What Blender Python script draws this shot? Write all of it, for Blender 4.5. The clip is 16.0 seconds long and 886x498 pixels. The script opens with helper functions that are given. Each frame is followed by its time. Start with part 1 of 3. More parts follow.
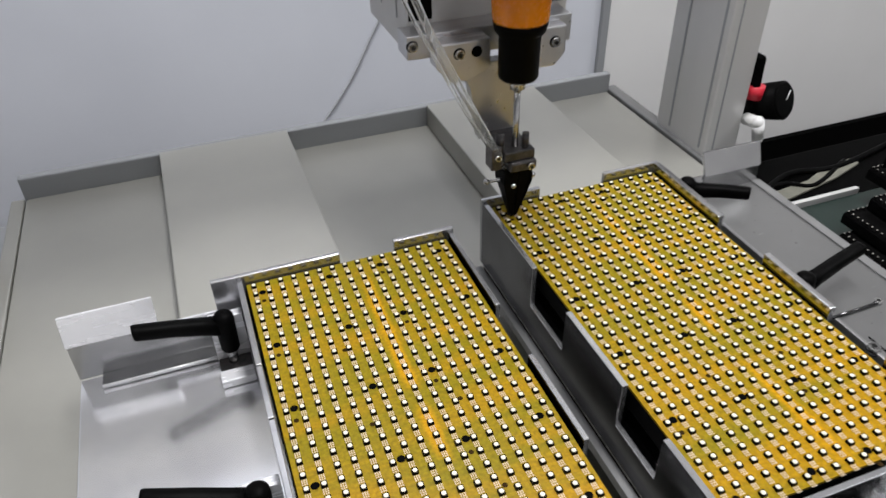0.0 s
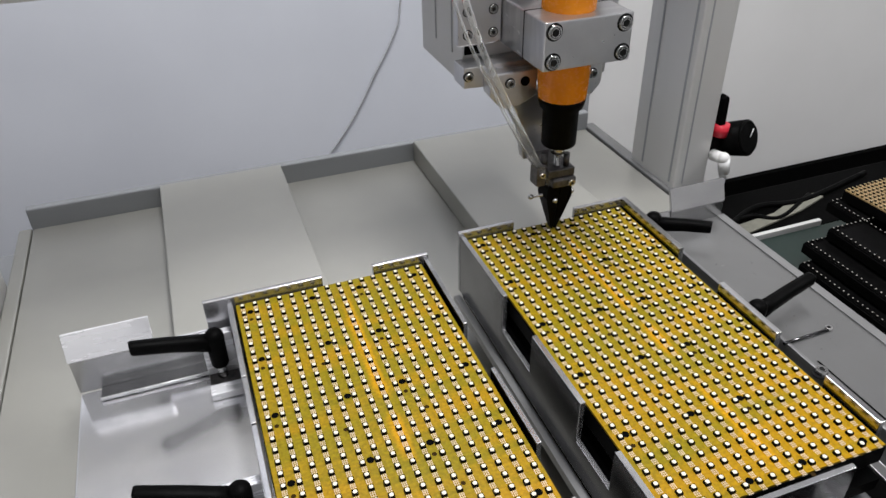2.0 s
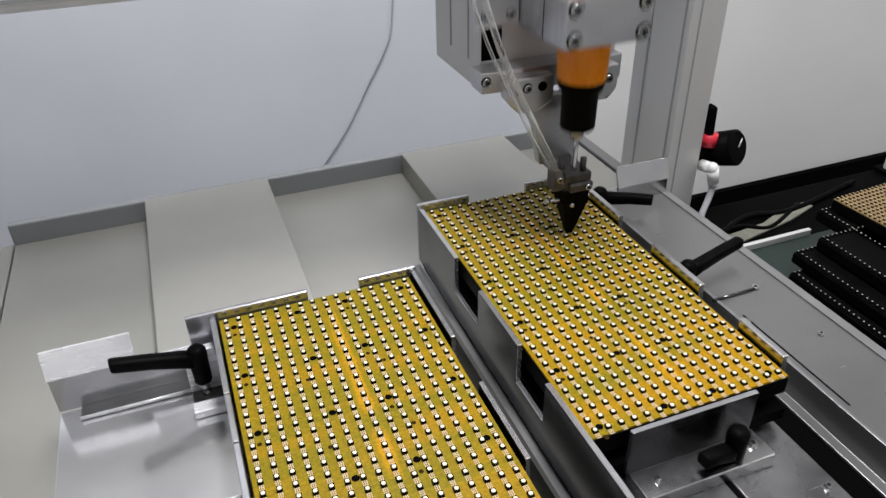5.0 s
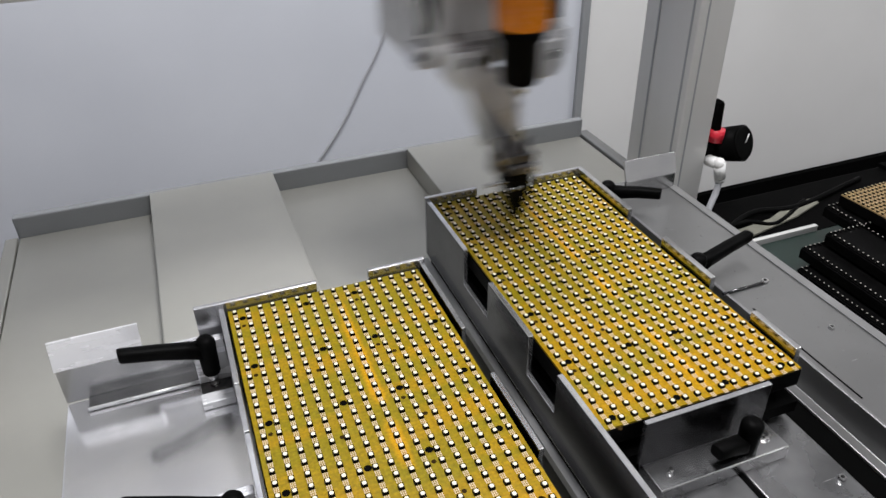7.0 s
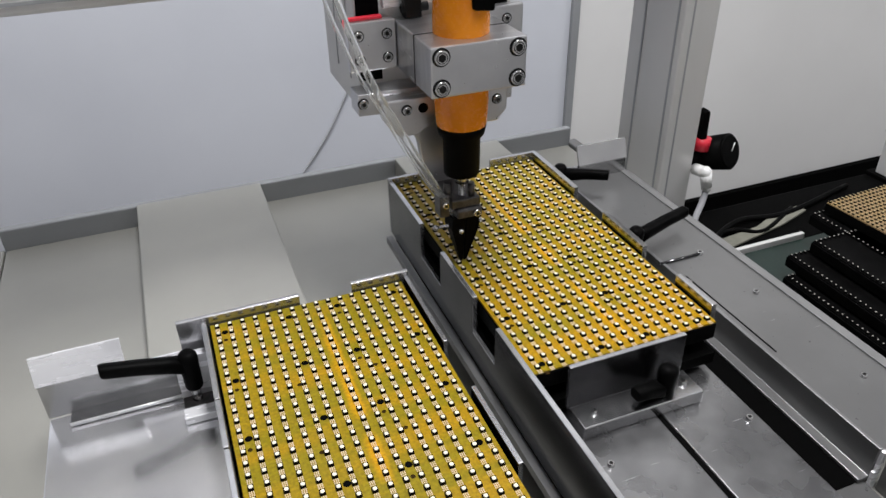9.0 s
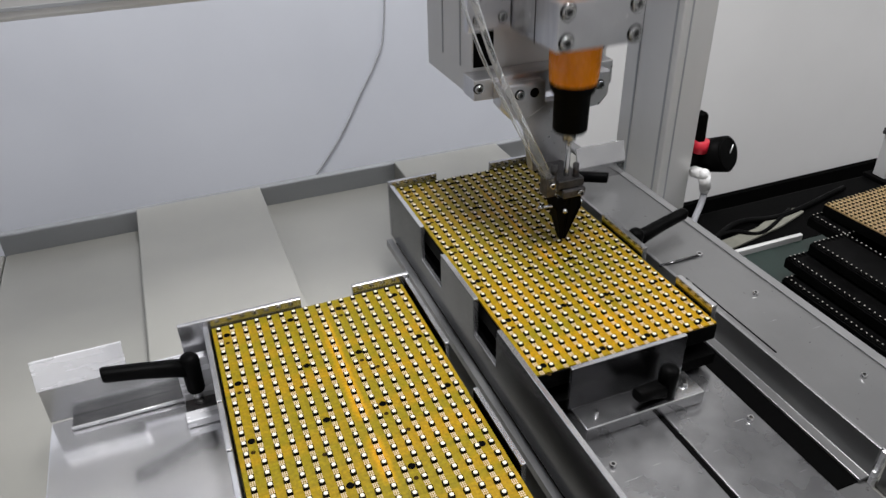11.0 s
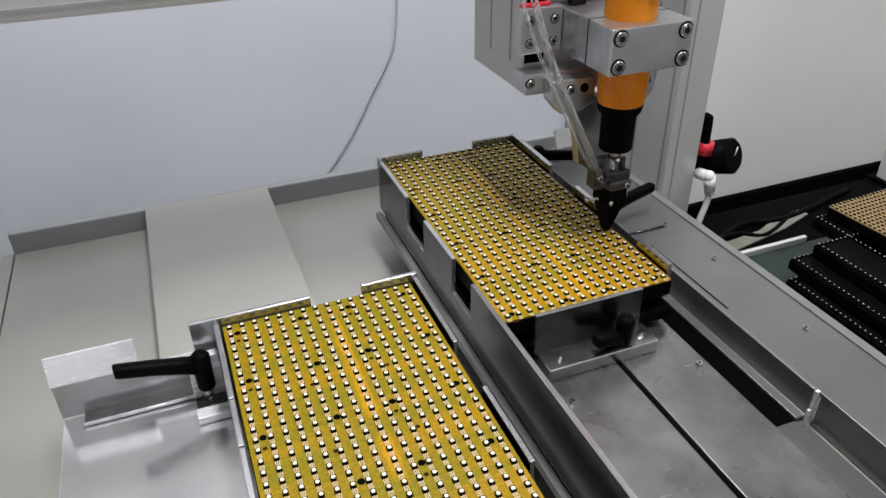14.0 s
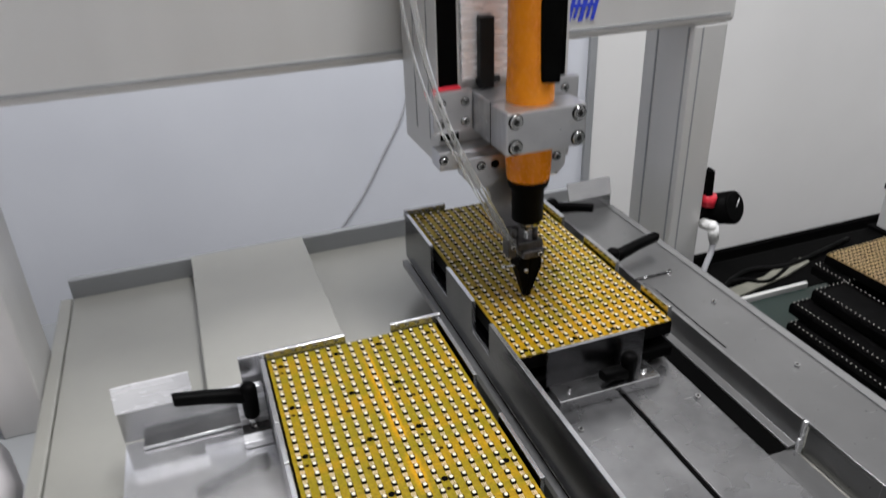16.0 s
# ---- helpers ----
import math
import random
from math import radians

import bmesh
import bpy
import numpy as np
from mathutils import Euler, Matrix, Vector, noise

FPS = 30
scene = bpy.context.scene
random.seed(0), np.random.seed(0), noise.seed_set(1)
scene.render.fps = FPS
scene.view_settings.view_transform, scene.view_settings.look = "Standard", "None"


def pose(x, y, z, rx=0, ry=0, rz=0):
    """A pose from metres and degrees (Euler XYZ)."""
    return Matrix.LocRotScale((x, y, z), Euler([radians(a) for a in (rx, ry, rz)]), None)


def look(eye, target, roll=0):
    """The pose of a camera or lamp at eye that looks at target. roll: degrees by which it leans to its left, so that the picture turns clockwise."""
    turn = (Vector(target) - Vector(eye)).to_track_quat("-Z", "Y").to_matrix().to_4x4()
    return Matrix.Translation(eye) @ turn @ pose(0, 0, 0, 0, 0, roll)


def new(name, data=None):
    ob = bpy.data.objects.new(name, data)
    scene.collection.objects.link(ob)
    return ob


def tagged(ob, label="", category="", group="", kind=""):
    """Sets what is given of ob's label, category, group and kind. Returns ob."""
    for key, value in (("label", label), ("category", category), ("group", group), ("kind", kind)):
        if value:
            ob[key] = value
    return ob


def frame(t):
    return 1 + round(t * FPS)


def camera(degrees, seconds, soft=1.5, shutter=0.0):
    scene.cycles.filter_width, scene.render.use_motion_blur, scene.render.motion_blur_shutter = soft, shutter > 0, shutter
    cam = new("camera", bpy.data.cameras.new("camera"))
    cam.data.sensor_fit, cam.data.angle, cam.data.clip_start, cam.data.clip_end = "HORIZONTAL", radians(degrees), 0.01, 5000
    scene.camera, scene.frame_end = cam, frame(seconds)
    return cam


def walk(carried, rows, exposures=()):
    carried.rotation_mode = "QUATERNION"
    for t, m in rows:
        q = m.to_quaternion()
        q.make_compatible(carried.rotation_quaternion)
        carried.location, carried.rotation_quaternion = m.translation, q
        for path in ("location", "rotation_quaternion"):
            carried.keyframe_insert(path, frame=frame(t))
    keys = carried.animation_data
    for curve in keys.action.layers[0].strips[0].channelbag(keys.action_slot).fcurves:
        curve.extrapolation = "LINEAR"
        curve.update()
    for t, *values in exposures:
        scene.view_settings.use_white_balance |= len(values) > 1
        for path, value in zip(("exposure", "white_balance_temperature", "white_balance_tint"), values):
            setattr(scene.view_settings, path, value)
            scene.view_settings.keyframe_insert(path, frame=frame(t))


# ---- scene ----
cam = camera(62.1, 16.0, shutter=0.75)
PATH = [
    (0, (-0.009, -0.45, 1.35), (0.528, 1.061, 0.155), -1.3),
    (0.5, (-0.01, -0.477, 1.361), (0.54, 1.058, 0.203), -1.4),
    (1, (-0.008, -0.496, 1.371), (0.545, 1.054, 0.235), -1.6),
    (1.5, (-0.007, -0.502, 1.374), (0.543, 1.061, 0.253), -1.5),
    (2, (-0.003, -0.5, 1.371), (0.551, 1.065, 0.254), -1.2),
    (2.5, (0.0, -0.498, 1.37), (0.56, 1.068, 0.258), -1.3),
    (3, (-0.002, -0.497, 1.372), (0.57, 1.072, 0.272), -1.3),
    (3.5, (0.0, -0.495, 1.371), (0.571, 1.076, 0.273), -1.5),
    (4, (0.005, -0.494, 1.368), (0.579, 1.076, 0.271), -1.5),
    (6.5, (-0.004, -0.497, 1.362), (0.584, 1.085, 0.29), -1.0),
    (7, (-0.006, -0.493, 1.358), (0.579, 1.081, 0.272), -1.0),
    (7.5, (-0.004, -0.493, 1.361), (0.578, 1.082, 0.274), -1.1),
    (8, (-0.002, -0.493, 1.363), (0.583, 1.086, 0.285), -1.2),
    (8.5, (0.004, -0.493, 1.363), (0.588, 1.088, 0.286), -1.3),
    (9, (0.006, -0.495, 1.363), (0.602, 1.084, 0.289), -1.2),
    (11.5, (0.002, -0.496, 1.362), (0.607, 1.086, 0.299), -1.3),
    (12, (0.004, -0.495, 1.361), (0.604, 1.085, 0.291), -1.2),
    (12.5, (0.007, -0.496, 1.361), (0.605, 1.075, 0.277), -1.6),
    (13, (-0.008, -0.498, 1.366), (0.599, 1.083, 0.302), -1.1),
    (13.5, (-0.009, -0.498, 1.363), (0.596, 1.085, 0.302), -1.2),
    (14, (-0.005, -0.499, 1.365), (0.597, 1.086, 0.303), -1.1),
    (14.5, (-0.003, -0.498, 1.365), (0.603, 1.085, 0.304), -1.2),
    (15, (-0.007, -0.497, 1.367), (0.589, 1.086, 0.3), -1.3),
    (15.5, (-0.007, -0.498, 1.369), (0.588, 1.087, 0.303), -1.4),
    (15.7, (-0.0102, -0.5081, 1.3736), (0.5811, 1.0904, 0.3275), -1.51),
    (15.8, (-0.017, -0.5295, 1.3835), (0.5665, 1.0975, 0.3795), -1.75),
    (15.9, (-0.023, -0.5484, 1.3922), (0.5536, 1.1038, 0.4254), -1.96),
    (16, (-0.027, -0.561, 1.398), (0.545, 1.108, 0.456), -2.1),
]
walk(cam, [(t, look(eye, target, roll)) for t, eye, target, roll in PATH])

# ---- world and light ----
world = bpy.data.worlds.new("world")
scene.world = world
world.use_nodes = True
world.node_tree.nodes["Background"].inputs[0].default_value = (0.80, 0.88, 1.0, 1)
world.node_tree.nodes["Background"].inputs[1].default_value = 0.25
scene.view_settings.exposure = 0.0


def area_lamp(name, x, y, z, sx, sy, power, colour, target):
    data = bpy.data.lights.new(name, "AREA")
    data.shape, data.size, data.size_y = "RECTANGLE", sx, sy
    data.energy, data.color = power, colour
    ob = new(name, data)
    ob.matrix_world = look((x, y, z), target)
    return ob


# ceiling tubes in rows that run towards the wall
area_lamp("ceiling_tube_lamp", 0.34, -0.08, 2.66, 0.26, 1.05, 40.5, (0.99, 0.985, 1.0), (0.34, -0.08, 0))
area_lamp("ceiling_tube_lamp", -0.95, -0.55, 2.66, 0.30, 1.30, 3.5, (0.95, 0.97, 1.0), (-0.95, -0.55, 0))
area_lamp("ceiling_tube_lamp", 2.05, -0.50, 2.66, 0.30, 1.30, 20, (0.98, 0.98, 1.0), (2.05, -0.50, 0))


# ---- materials ----
def material(name, colour, rough=0.5, metal=0.0, colour2=None, scale=40.0, bump=0.0, bump_scale=300.0, rough2=None, stretch=(1, 1, 1), spec=0.5):
    """A surface with variation at two scales: slow stains and fine grain."""
    m = bpy.data.materials.new(name)
    m.use_nodes = True
    nt = m.node_tree
    n, l = nt.nodes, nt.links
    b = n["Principled BSDF"]
    b.inputs["Roughness"].default_value = rough
    b.inputs["Metallic"].default_value = metal
    b.inputs["Specular IOR Level"].default_value = spec
    tc = n.new("ShaderNodeTexCoord")
    mp = n.new("ShaderNodeMapping")
    mp.inputs["Scale"].default_value = stretch
    l.new(tc.outputs["Object"], mp.inputs["Vector"])
    big = n.new("ShaderNodeTexNoise")
    big.inputs["Scale"].default_value = scale
    big.inputs["Detail"].default_value = 5
    l.new(mp.outputs[0], big.inputs["Vector"])
    mix = n.new("ShaderNodeMix")
    mix.data_type = "RGBA"
    c2 = colour2 or tuple(c * 0.86 for c in colour)
    mix.inputs[6].default_value = (*colour, 1)
    mix.inputs[7].default_value = (*c2, 1)
    ramp = n.new("ShaderNodeMapRange")
    ramp.inputs[1].default_value, ramp.inputs[2].default_value = 0.35, 0.68
    l.new(big.outputs["Fac"], ramp.inputs[0])
    l.new(ramp.outputs[0], mix.inputs[0])
    l.new(mix.outputs[2], b.inputs["Base Color"])
    fine = n.new("ShaderNodeTexNoise")
    fine.inputs["Scale"].default_value = bump_scale
    fine.inputs["Detail"].default_value = 3
    l.new(mp.outputs[0], fine.inputs["Vector"])
    rr = n.new("ShaderNodeMapRange")
    rr.inputs[3].default_value = rough * 0.85
    rr.inputs[4].default_value = rough2 or min(1.0, rough * 1.2)
    l.new(fine.outputs["Fac"], rr.inputs[0])
    l.new(rr.outputs[0], b.inputs["Roughness"])
    if bump:
        bp = n.new("ShaderNodeBump")
        bp.inputs["Strength"].default_value = bump
        bp.inputs["Distance"].default_value = 0.0006
        l.new(fine.outputs["Fac"], bp.inputs["Height"])
        l.new(bp.outputs[0], b.inputs["Normal"])
    return m


ALU = material("brushed_aluminium", (0.58, 0.58, 0.59), 0.26, 0.90, (0.48, 0.48, 0.50), 25, 0.06, 220, 0.4, (1, 6, 1))
# near white with greyer clouds: blurred reflections put into the colour
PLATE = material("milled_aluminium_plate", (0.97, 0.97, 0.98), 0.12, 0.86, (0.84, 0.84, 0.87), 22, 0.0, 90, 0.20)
# darker copy for the right plates, its cloudy wall reflections painted in
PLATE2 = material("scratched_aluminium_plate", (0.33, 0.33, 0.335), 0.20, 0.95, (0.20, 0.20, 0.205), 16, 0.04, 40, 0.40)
GREYPLATE = material("grey_anodised_plate", (0.195, 0.195, 0.195), 0.29, 0.60, (0.165, 0.165, 0.165), 12, 0.015, 300)
# dark copy of the plate aluminium: shade on its faces put into the colour
SIDE = material("shaded_side_plate", (0.125, 0.125, 0.130), 0.13, 1.0, (0.085, 0.085, 0.09), 18, 0.0, 200, 0.22)
GLOSSDARK = material("dark_polished_aluminium", (0.13, 0.13, 0.135), 0.20, 1.0, (0.09, 0.09, 0.095), 20, 0.03, 200, 0.30)
BORDER = material("grey_border", (0.20, 0.20, 0.20), 0.4, 0.3, (0.17, 0.17, 0.17), 20, 0.05, 300)
RAIL = material("grey_sheet_metal", (0.26, 0.26, 0.26), 0.34, 0.6, (0.19, 0.19, 0.19), 12, 0.05, 200)
# pale copy of the same aluminium for edges and plates that catch light
EDGE = material("lit_aluminium_edge", (0.56, 0.56, 0.57), 0.24, 0.86, (0.44, 0.44, 0.46), 40)
PAINT = material("light_grey_paint", (0.375, 0.369, 0.335), 0.36, 0.35, (0.330, 0.326, 0.296), 6, 0.06, 500, 0.44, spec=0.5)
LIPPAINT = material("mid_grey_paint", (0.30, 0.31, 0.32), 0.5, 0.0, None, 6, 0.1, 700)
COLUMN = material("silver_anodised_profile", (0.58, 0.575, 0.565), 0.40, 0.25, (0.52, 0.515, 0.505), 9, 0.05, 400, None, (1, 1, 0.2))
WHITEWALL = material("white_wall_panel", (0.68, 0.70, 0.755), 0.36, 0.0, (0.63, 0.65, 0.705), 3.5, 0.05, 60)
GREYWALL = material("off_white_wall", (0.79, 0.785, 0.775), 0.6, 0.0, (0.74, 0.735, 0.725), 2.5, 0.04, 200)
BLACK = material("black_plastic", (0.002, 0.002, 0.002), 0.42, 0.0, (0.0035, 0.0035, 0.0035), 60, 0.1, 500, spec=0.022)
# serves real black parts and also the sheets that stand in for shade
DARK = material("black_paint_and_shade", (0.0018, 0.0018, 0.0018), 0.6, 0.0, None, 10, 0.1, 300, spec=0.02)
# pale copy of aluminium: the sheen of parts facing light is in its colour
ALUSHINE = material("sheen_aluminium", (0.86, 0.86, 0.87), 0.26, 0.35, (0.72, 0.72, 0.75), 9, 0.0, 60, 0.32, (0.5, 3, 3))
ROOM = material("grey_room_wall", (0.45, 0.45, 0.46), 0.8)
STEEL = material("polished_steel", (0.60, 0.60, 0.60), 0.2, 1.0, (0.45, 0.45, 0.45), 200, 0.1, 600)
SOCKET = material("black_socket", (0.008, 0.008, 0.008), 0.5, 0.0, None, 50, spec=0.2)
DARKSTEEL = material("dark_steel", (0.12, 0.11, 0.11), 0.35, 0.9, (0.06, 0.06, 0.06), 150, 0.15, 500)
ORANGE = material("orange_plastic", (0.80, 0.255, 0.004), 0.22, 0.0, (0.70, 0.20, 0.003), 40, 0.05, 300, 0.34, spec=0.4)
REDP = material("red_plastic", (0.60, 0.02, 0.04), 0.4)
WHITEP = material("white_plastic", (0.78, 0.78, 0.77), 0.35)
GREEN = material("green_bench_mat", (0.002, 0.014, 0.010), 0.4, 0.0, (0.0015, 0.011, 0.008), 20, 0.1, 400)
BEIGE = material("beige_cloth", (0.19, 0.185, 0.15), 0.8, 0.0, (0.11, 0.11, 0.09), 30, 0.3, 300)
FLOORM = material("grey_epoxy_floor", (0.20, 0.20, 0.20), 0.5, spec=0.3)
CEIL = material("white_ceiling", (0.55, 0.55, 0.56), 0.8)
BLUEP = material("blue_print", (0.02, 0.05, 0.55), 0.5)
LEDTOP = material("led_lens", (0.88, 0.81, 0.67), 0.25)
SPARETOP = material("spare_led_lens", (0.58, 0.47, 0.27), 0.25)
VIA = material("brown_plated_hole", (0.030, 0.016, 0.003), 0.6, spec=0.05)
BAG = material("white_plastic_bag", (0.72, 0.69, 0.70), 0.35, 0.0, (0.62, 0.58, 0.60), 14, 0.3, 60)
LEDDULL = material("dull_led_lens", (0.42, 0.40, 0.37), 0.2)
BROWNBOARD = material("brown_circuit_board", (0.24, 0.165, 0.06), 0.5, 0.0, (0.24, 0.16, 0.08), 40)
ENDM = material("satin_aluminium", (0.58, 0.58, 0.585), 0.20, 1.0, (0.48, 0.48, 0.49), 30, 0.03, 200, 0.30)
CABLEGREY = material("grey_cable_sheath", (0.42, 0.425, 0.45), 0.5)
LEDPAD = material("solder_pad", (0.70, 0.56, 0.41), 0.35)


def add_scratches(m, stretch, low, high, colour):
    """Fine bright scratches: thin streaks of a much stretched noise."""
    nt = m.node_tree
    n, l = nt.nodes, nt.links
    b = n["Principled BSDF"]
    tc = n.new("ShaderNodeTexCoord")
    mp = n.new("ShaderNodeMapping")
    mp.inputs["Scale"].default_value = stretch
    mp.inputs["Rotation"].default_value = (0, 0, 0.12)
    l.new(tc.outputs["Object"], mp.inputs["Vector"])
    no = n.new("ShaderNodeTexNoise")
    no.inputs["Scale"].default_value = 1.0
    no.inputs["Detail"].default_value = 1.5
    l.new(mp.outputs[0], no.inputs["Vector"])
    r = n.new("ShaderNodeMapRange")
    r.inputs[1].default_value, r.inputs[2].default_value = low, high
    l.new(no.outputs["Fac"], r.inputs[0])
    mix = n.new("ShaderNodeMix")
    mix.data_type = "RGBA"
    old = b.inputs["Base Color"].links[0].from_socket
    l.new(r.outputs[0], mix.inputs[0])
    l.new(old, mix.inputs[6])
    mix.inputs[7].default_value = (*colour, 1)
    l.new(mix.outputs[2], b.inputs["Base Color"])


add_scratches(PLATE2, (34, 560, 1), 0.71, 0.80, (0.70, 0.70, 0.70))
add_scratches(GREYPLATE, (40, 420, 1), 0.74, 0.82, (0.45, 0.45, 0.45))
add_scratches(ALU, (14, 60, 300), 0.70, 0.80, (0.85, 0.85, 0.86))


def glass_material():
    m = bpy.data.materials.new("clear_tube")
    m.use_nodes = True
    b = m.node_tree.nodes["Principled BSDF"]
    b.inputs["Base Color"].default_value = (0.95, 0.96, 0.95, 1)
    b.inputs["Roughness"].default_value = 0.06
    b.inputs["Transmission Weight"].default_value = 0.90
    b.inputs["IOR"].default_value = 1.12
    return m


TUBE = glass_material()


def board_material():
    """Yellow solder mask: olive ground, orange copper planes in rows, more orange towards the front, and one long
    streak.
    """
    m = bpy.data.materials.new("yellow_circuit_board")
    m.use_nodes = True
    nt = m.node_tree
    n, l = nt.nodes, nt.links
    b = n["Principled BSDF"]
    b.inputs["Roughness"].default_value = 0.40
    b.inputs["Specular IOR Level"].default_value = 0.15
    tc = n.new("ShaderNodeTexCoord")
    noise1 = n.new("ShaderNodeTexNoise")
    noise1.inputs["Scale"].default_value = 9
    noise1.inputs["Detail"].default_value = 3
    l.new(tc.outputs["Object"], noise1.inputs["Vector"])
    mp = n.new("ShaderNodeMapping")
    mp.inputs["Scale"].default_value = (7, 46, 1)
    l.new(tc.outputs["Object"], mp.inputs["Vector"])
    noise2 = n.new("ShaderNodeTexNoise")
    noise2.inputs["Scale"].default_value = 1.0
    noise2.inputs["Detail"].default_value = 2
    l.new(mp.outputs[0], noise2.inputs["Vector"])
    add = n.new("ShaderNodeMath")
    add.operation = "MULTIPLY_ADD"
    add.inputs[1].default_value = 0.45
    l.new(noise1.outputs["Fac"], add.inputs[0])
    l.new(noise2.outputs["Fac"], add.inputs[2])
    sep0 = n.new("ShaderNodeSeparateXYZ")
    l.new(tc.outputs["Object"], sep0.inputs[0])
    # the orange share rises towards the front edge
    grow = n.new("ShaderNodeMath")
    grow.operation = "MULTIPLY_ADD"
    grow.inputs[1].default_value = -0.8
    l.new(sep0.outputs[1], grow.inputs[0])
    l.new(add.outputs[0], grow.inputs[2])
    rg = n.new("ShaderNodeMapRange")
    rg.inputs[1].default_value, rg.inputs[2].default_value = 0.74, 1.06
    l.new(grow.outputs[0], rg.inputs[0])
    mix = n.new("ShaderNodeMix")
    mix.data_type = "RGBA"
    mix.inputs[6].default_value = (0.240, 0.184, 0.004, 1)
    mix.inputs[7].default_value = (0.390, 0.216, 0.003, 1)
    l.new(rg.outputs[0], mix.inputs[0])
    # a long orange copper plane down the board
    sep = n.new("ShaderNodeSeparateXYZ")
    l.new(tc.outputs["Object"], sep.inputs[0])
    off = n.new("ShaderNodeMath")
    off.operation = "SUBTRACT"
    off.inputs[1].default_value = 0.0795
    l.new(sep.outputs[0], off.inputs[0])
    ab = n.new("ShaderNodeMath")
    ab.operation = "ABSOLUTE"
    l.new(off.outputs[0], ab.inputs[0])
    st = n.new("ShaderNodeMapRange")
    st.inputs[1].default_value, st.inputs[2].default_value = 0.0026, 0.0060
    st.inputs[3].default_value, st.inputs[4].default_value = 0.85, 0.0
    l.new(ab.outputs[0], st.inputs[0])
    # the plane is broken into patches
    mp3 = n.new("ShaderNodeMapping")
    mp3.inputs["Scale"].default_value = (30, 22, 1)
    l.new(tc.outputs["Object"], mp3.inputs["Vector"])
    noise3 = n.new("ShaderNodeTexNoise")
    noise3.inputs["Scale"].default_value = 1.0
    noise3.inputs["Detail"].default_value = 1
    l.new(mp3.outputs[0], noise3.inputs["Vector"])
    pt = n.new("ShaderNodeMapRange")
    pt.inputs[1].default_value, pt.inputs[2].default_value = 0.40, 0.60
    l.new(noise3.outputs["Fac"], pt.inputs[0])
    pm = n.new("ShaderNodeMath")
    pm.operation = "MULTIPLY"
    l.new(st.outputs[0], pm.inputs[0])
    l.new(pt.outputs[0], pm.inputs[1])
    streak = n.new("ShaderNodeMix")
    streak.data_type = "RGBA"
    l.new(pm.outputs[0], streak.inputs[0])
    l.new(mix.outputs[2], streak.inputs[6])
    streak.inputs[7].default_value = (0.60, 0.30, 0.002, 1)
    # fine lattice of traces
    br = n.new("ShaderNodeTexBrick")
    br.inputs["Scale"].default_value = 1.0
    br.inputs["Mortar Size"].default_value = 0.0006
    br.inputs["Brick Width"].default_value = 0.0071
    br.inputs["Row Height"].default_value = 0.0033
    br.inputs["Color1"].default_value = (1, 1, 1, 1)
    br.inputs["Color2"].default_value = (0.9, 0.9, 0.85, 1)
    br.inputs["Mortar"].default_value = (0.89, 0.87, 0.82, 1)
    l.new(tc.outputs["Object"], br.inputs["Vector"])
    mul = n.new("ShaderNodeMix")
    mul.data_type, mul.blend_type = "RGBA", "MULTIPLY"
    mul.inputs[0].default_value = 1.0
    l.new(streak.outputs[2], mul.inputs[6])
    l.new(br.outputs["Color"], mul.inputs[7])
    # fine speckle of the copper texture
    speck = n.new("ShaderNodeTexNoise")
    speck.inputs["Scale"].default_value = 420
    speck.inputs["Detail"].default_value = 2
    l.new(tc.outputs["Object"], speck.inputs["Vector"])
    sr = n.new("ShaderNodeMapRange")
    sr.inputs[1].default_value, sr.inputs[2].default_value = 0.3, 0.7
    sr.inputs[3].default_value, sr.inputs[4].default_value = 0.76, 1.16
    l.new(speck.outputs["Fac"], sr.inputs[0])
    grain = n.new("ShaderNodeMix")
    grain.data_type, grain.blend_type = "RGBA", "MULTIPLY"
    grain.inputs[0].default_value = 1.0
    l.new(mul.outputs[2], grain.inputs[6])
    l.new(sr.outputs[0], grain.inputs[7])
    l.new(grain.outputs[2], b.inputs["Base Color"])
    return m


BOARD = board_material()


# ---- mesh helpers ----
def box(bm, x0, x1, y0, y1, z0, z1, bevel=0.0, mat=0):
    if x0 > x1:
        x0, x1 = x1, x0
    if y0 > y1:
        y0, y1 = y1, y0
    vs = bmesh.ops.create_cube(bm, size=1.0)["verts"]
    for v in vs:
        v.co = ((x0 + x1) / 2 + v.co.x * (x1 - x0), (y0 + y1) / 2 + v.co.y * (y1 - y0), (z0 + z1) / 2 + v.co.z * (z1 - z0))
    faces = {f for v in vs for f in v.link_faces}
    for f in faces:
        f.material_index = mat
    if bevel:
        es = list({e for v in vs for e in v.link_edges})
        r = bmesh.ops.bevel(bm, geom=es, offset=bevel, segments=2, affect="EDGES", profile=0.5)
        for f in r["faces"]:
            f.material_index = mat
    return bm


def rod(bm, p, q, r0, r1=None, n=20, mat=0, smooth=True):
    """A round bar from p to q."""
    p, q = Vector(p), Vector(q)
    d = q - p
    m = Matrix.Translation((p + q) / 2) @ d.to_track_quat("Z", "Y").to_matrix().to_4x4()
    r = bmesh.ops.create_cone(bm, cap_ends=True, segments=n, radius1=r0, radius2=r0 if r1 is None else r1, depth=d.length, matrix=m)
    for f in {f for v in r["verts"] for f in v.link_faces}:
        f.material_index = mat
        f.smooth = smooth and len(f.verts) == 4
    return bm


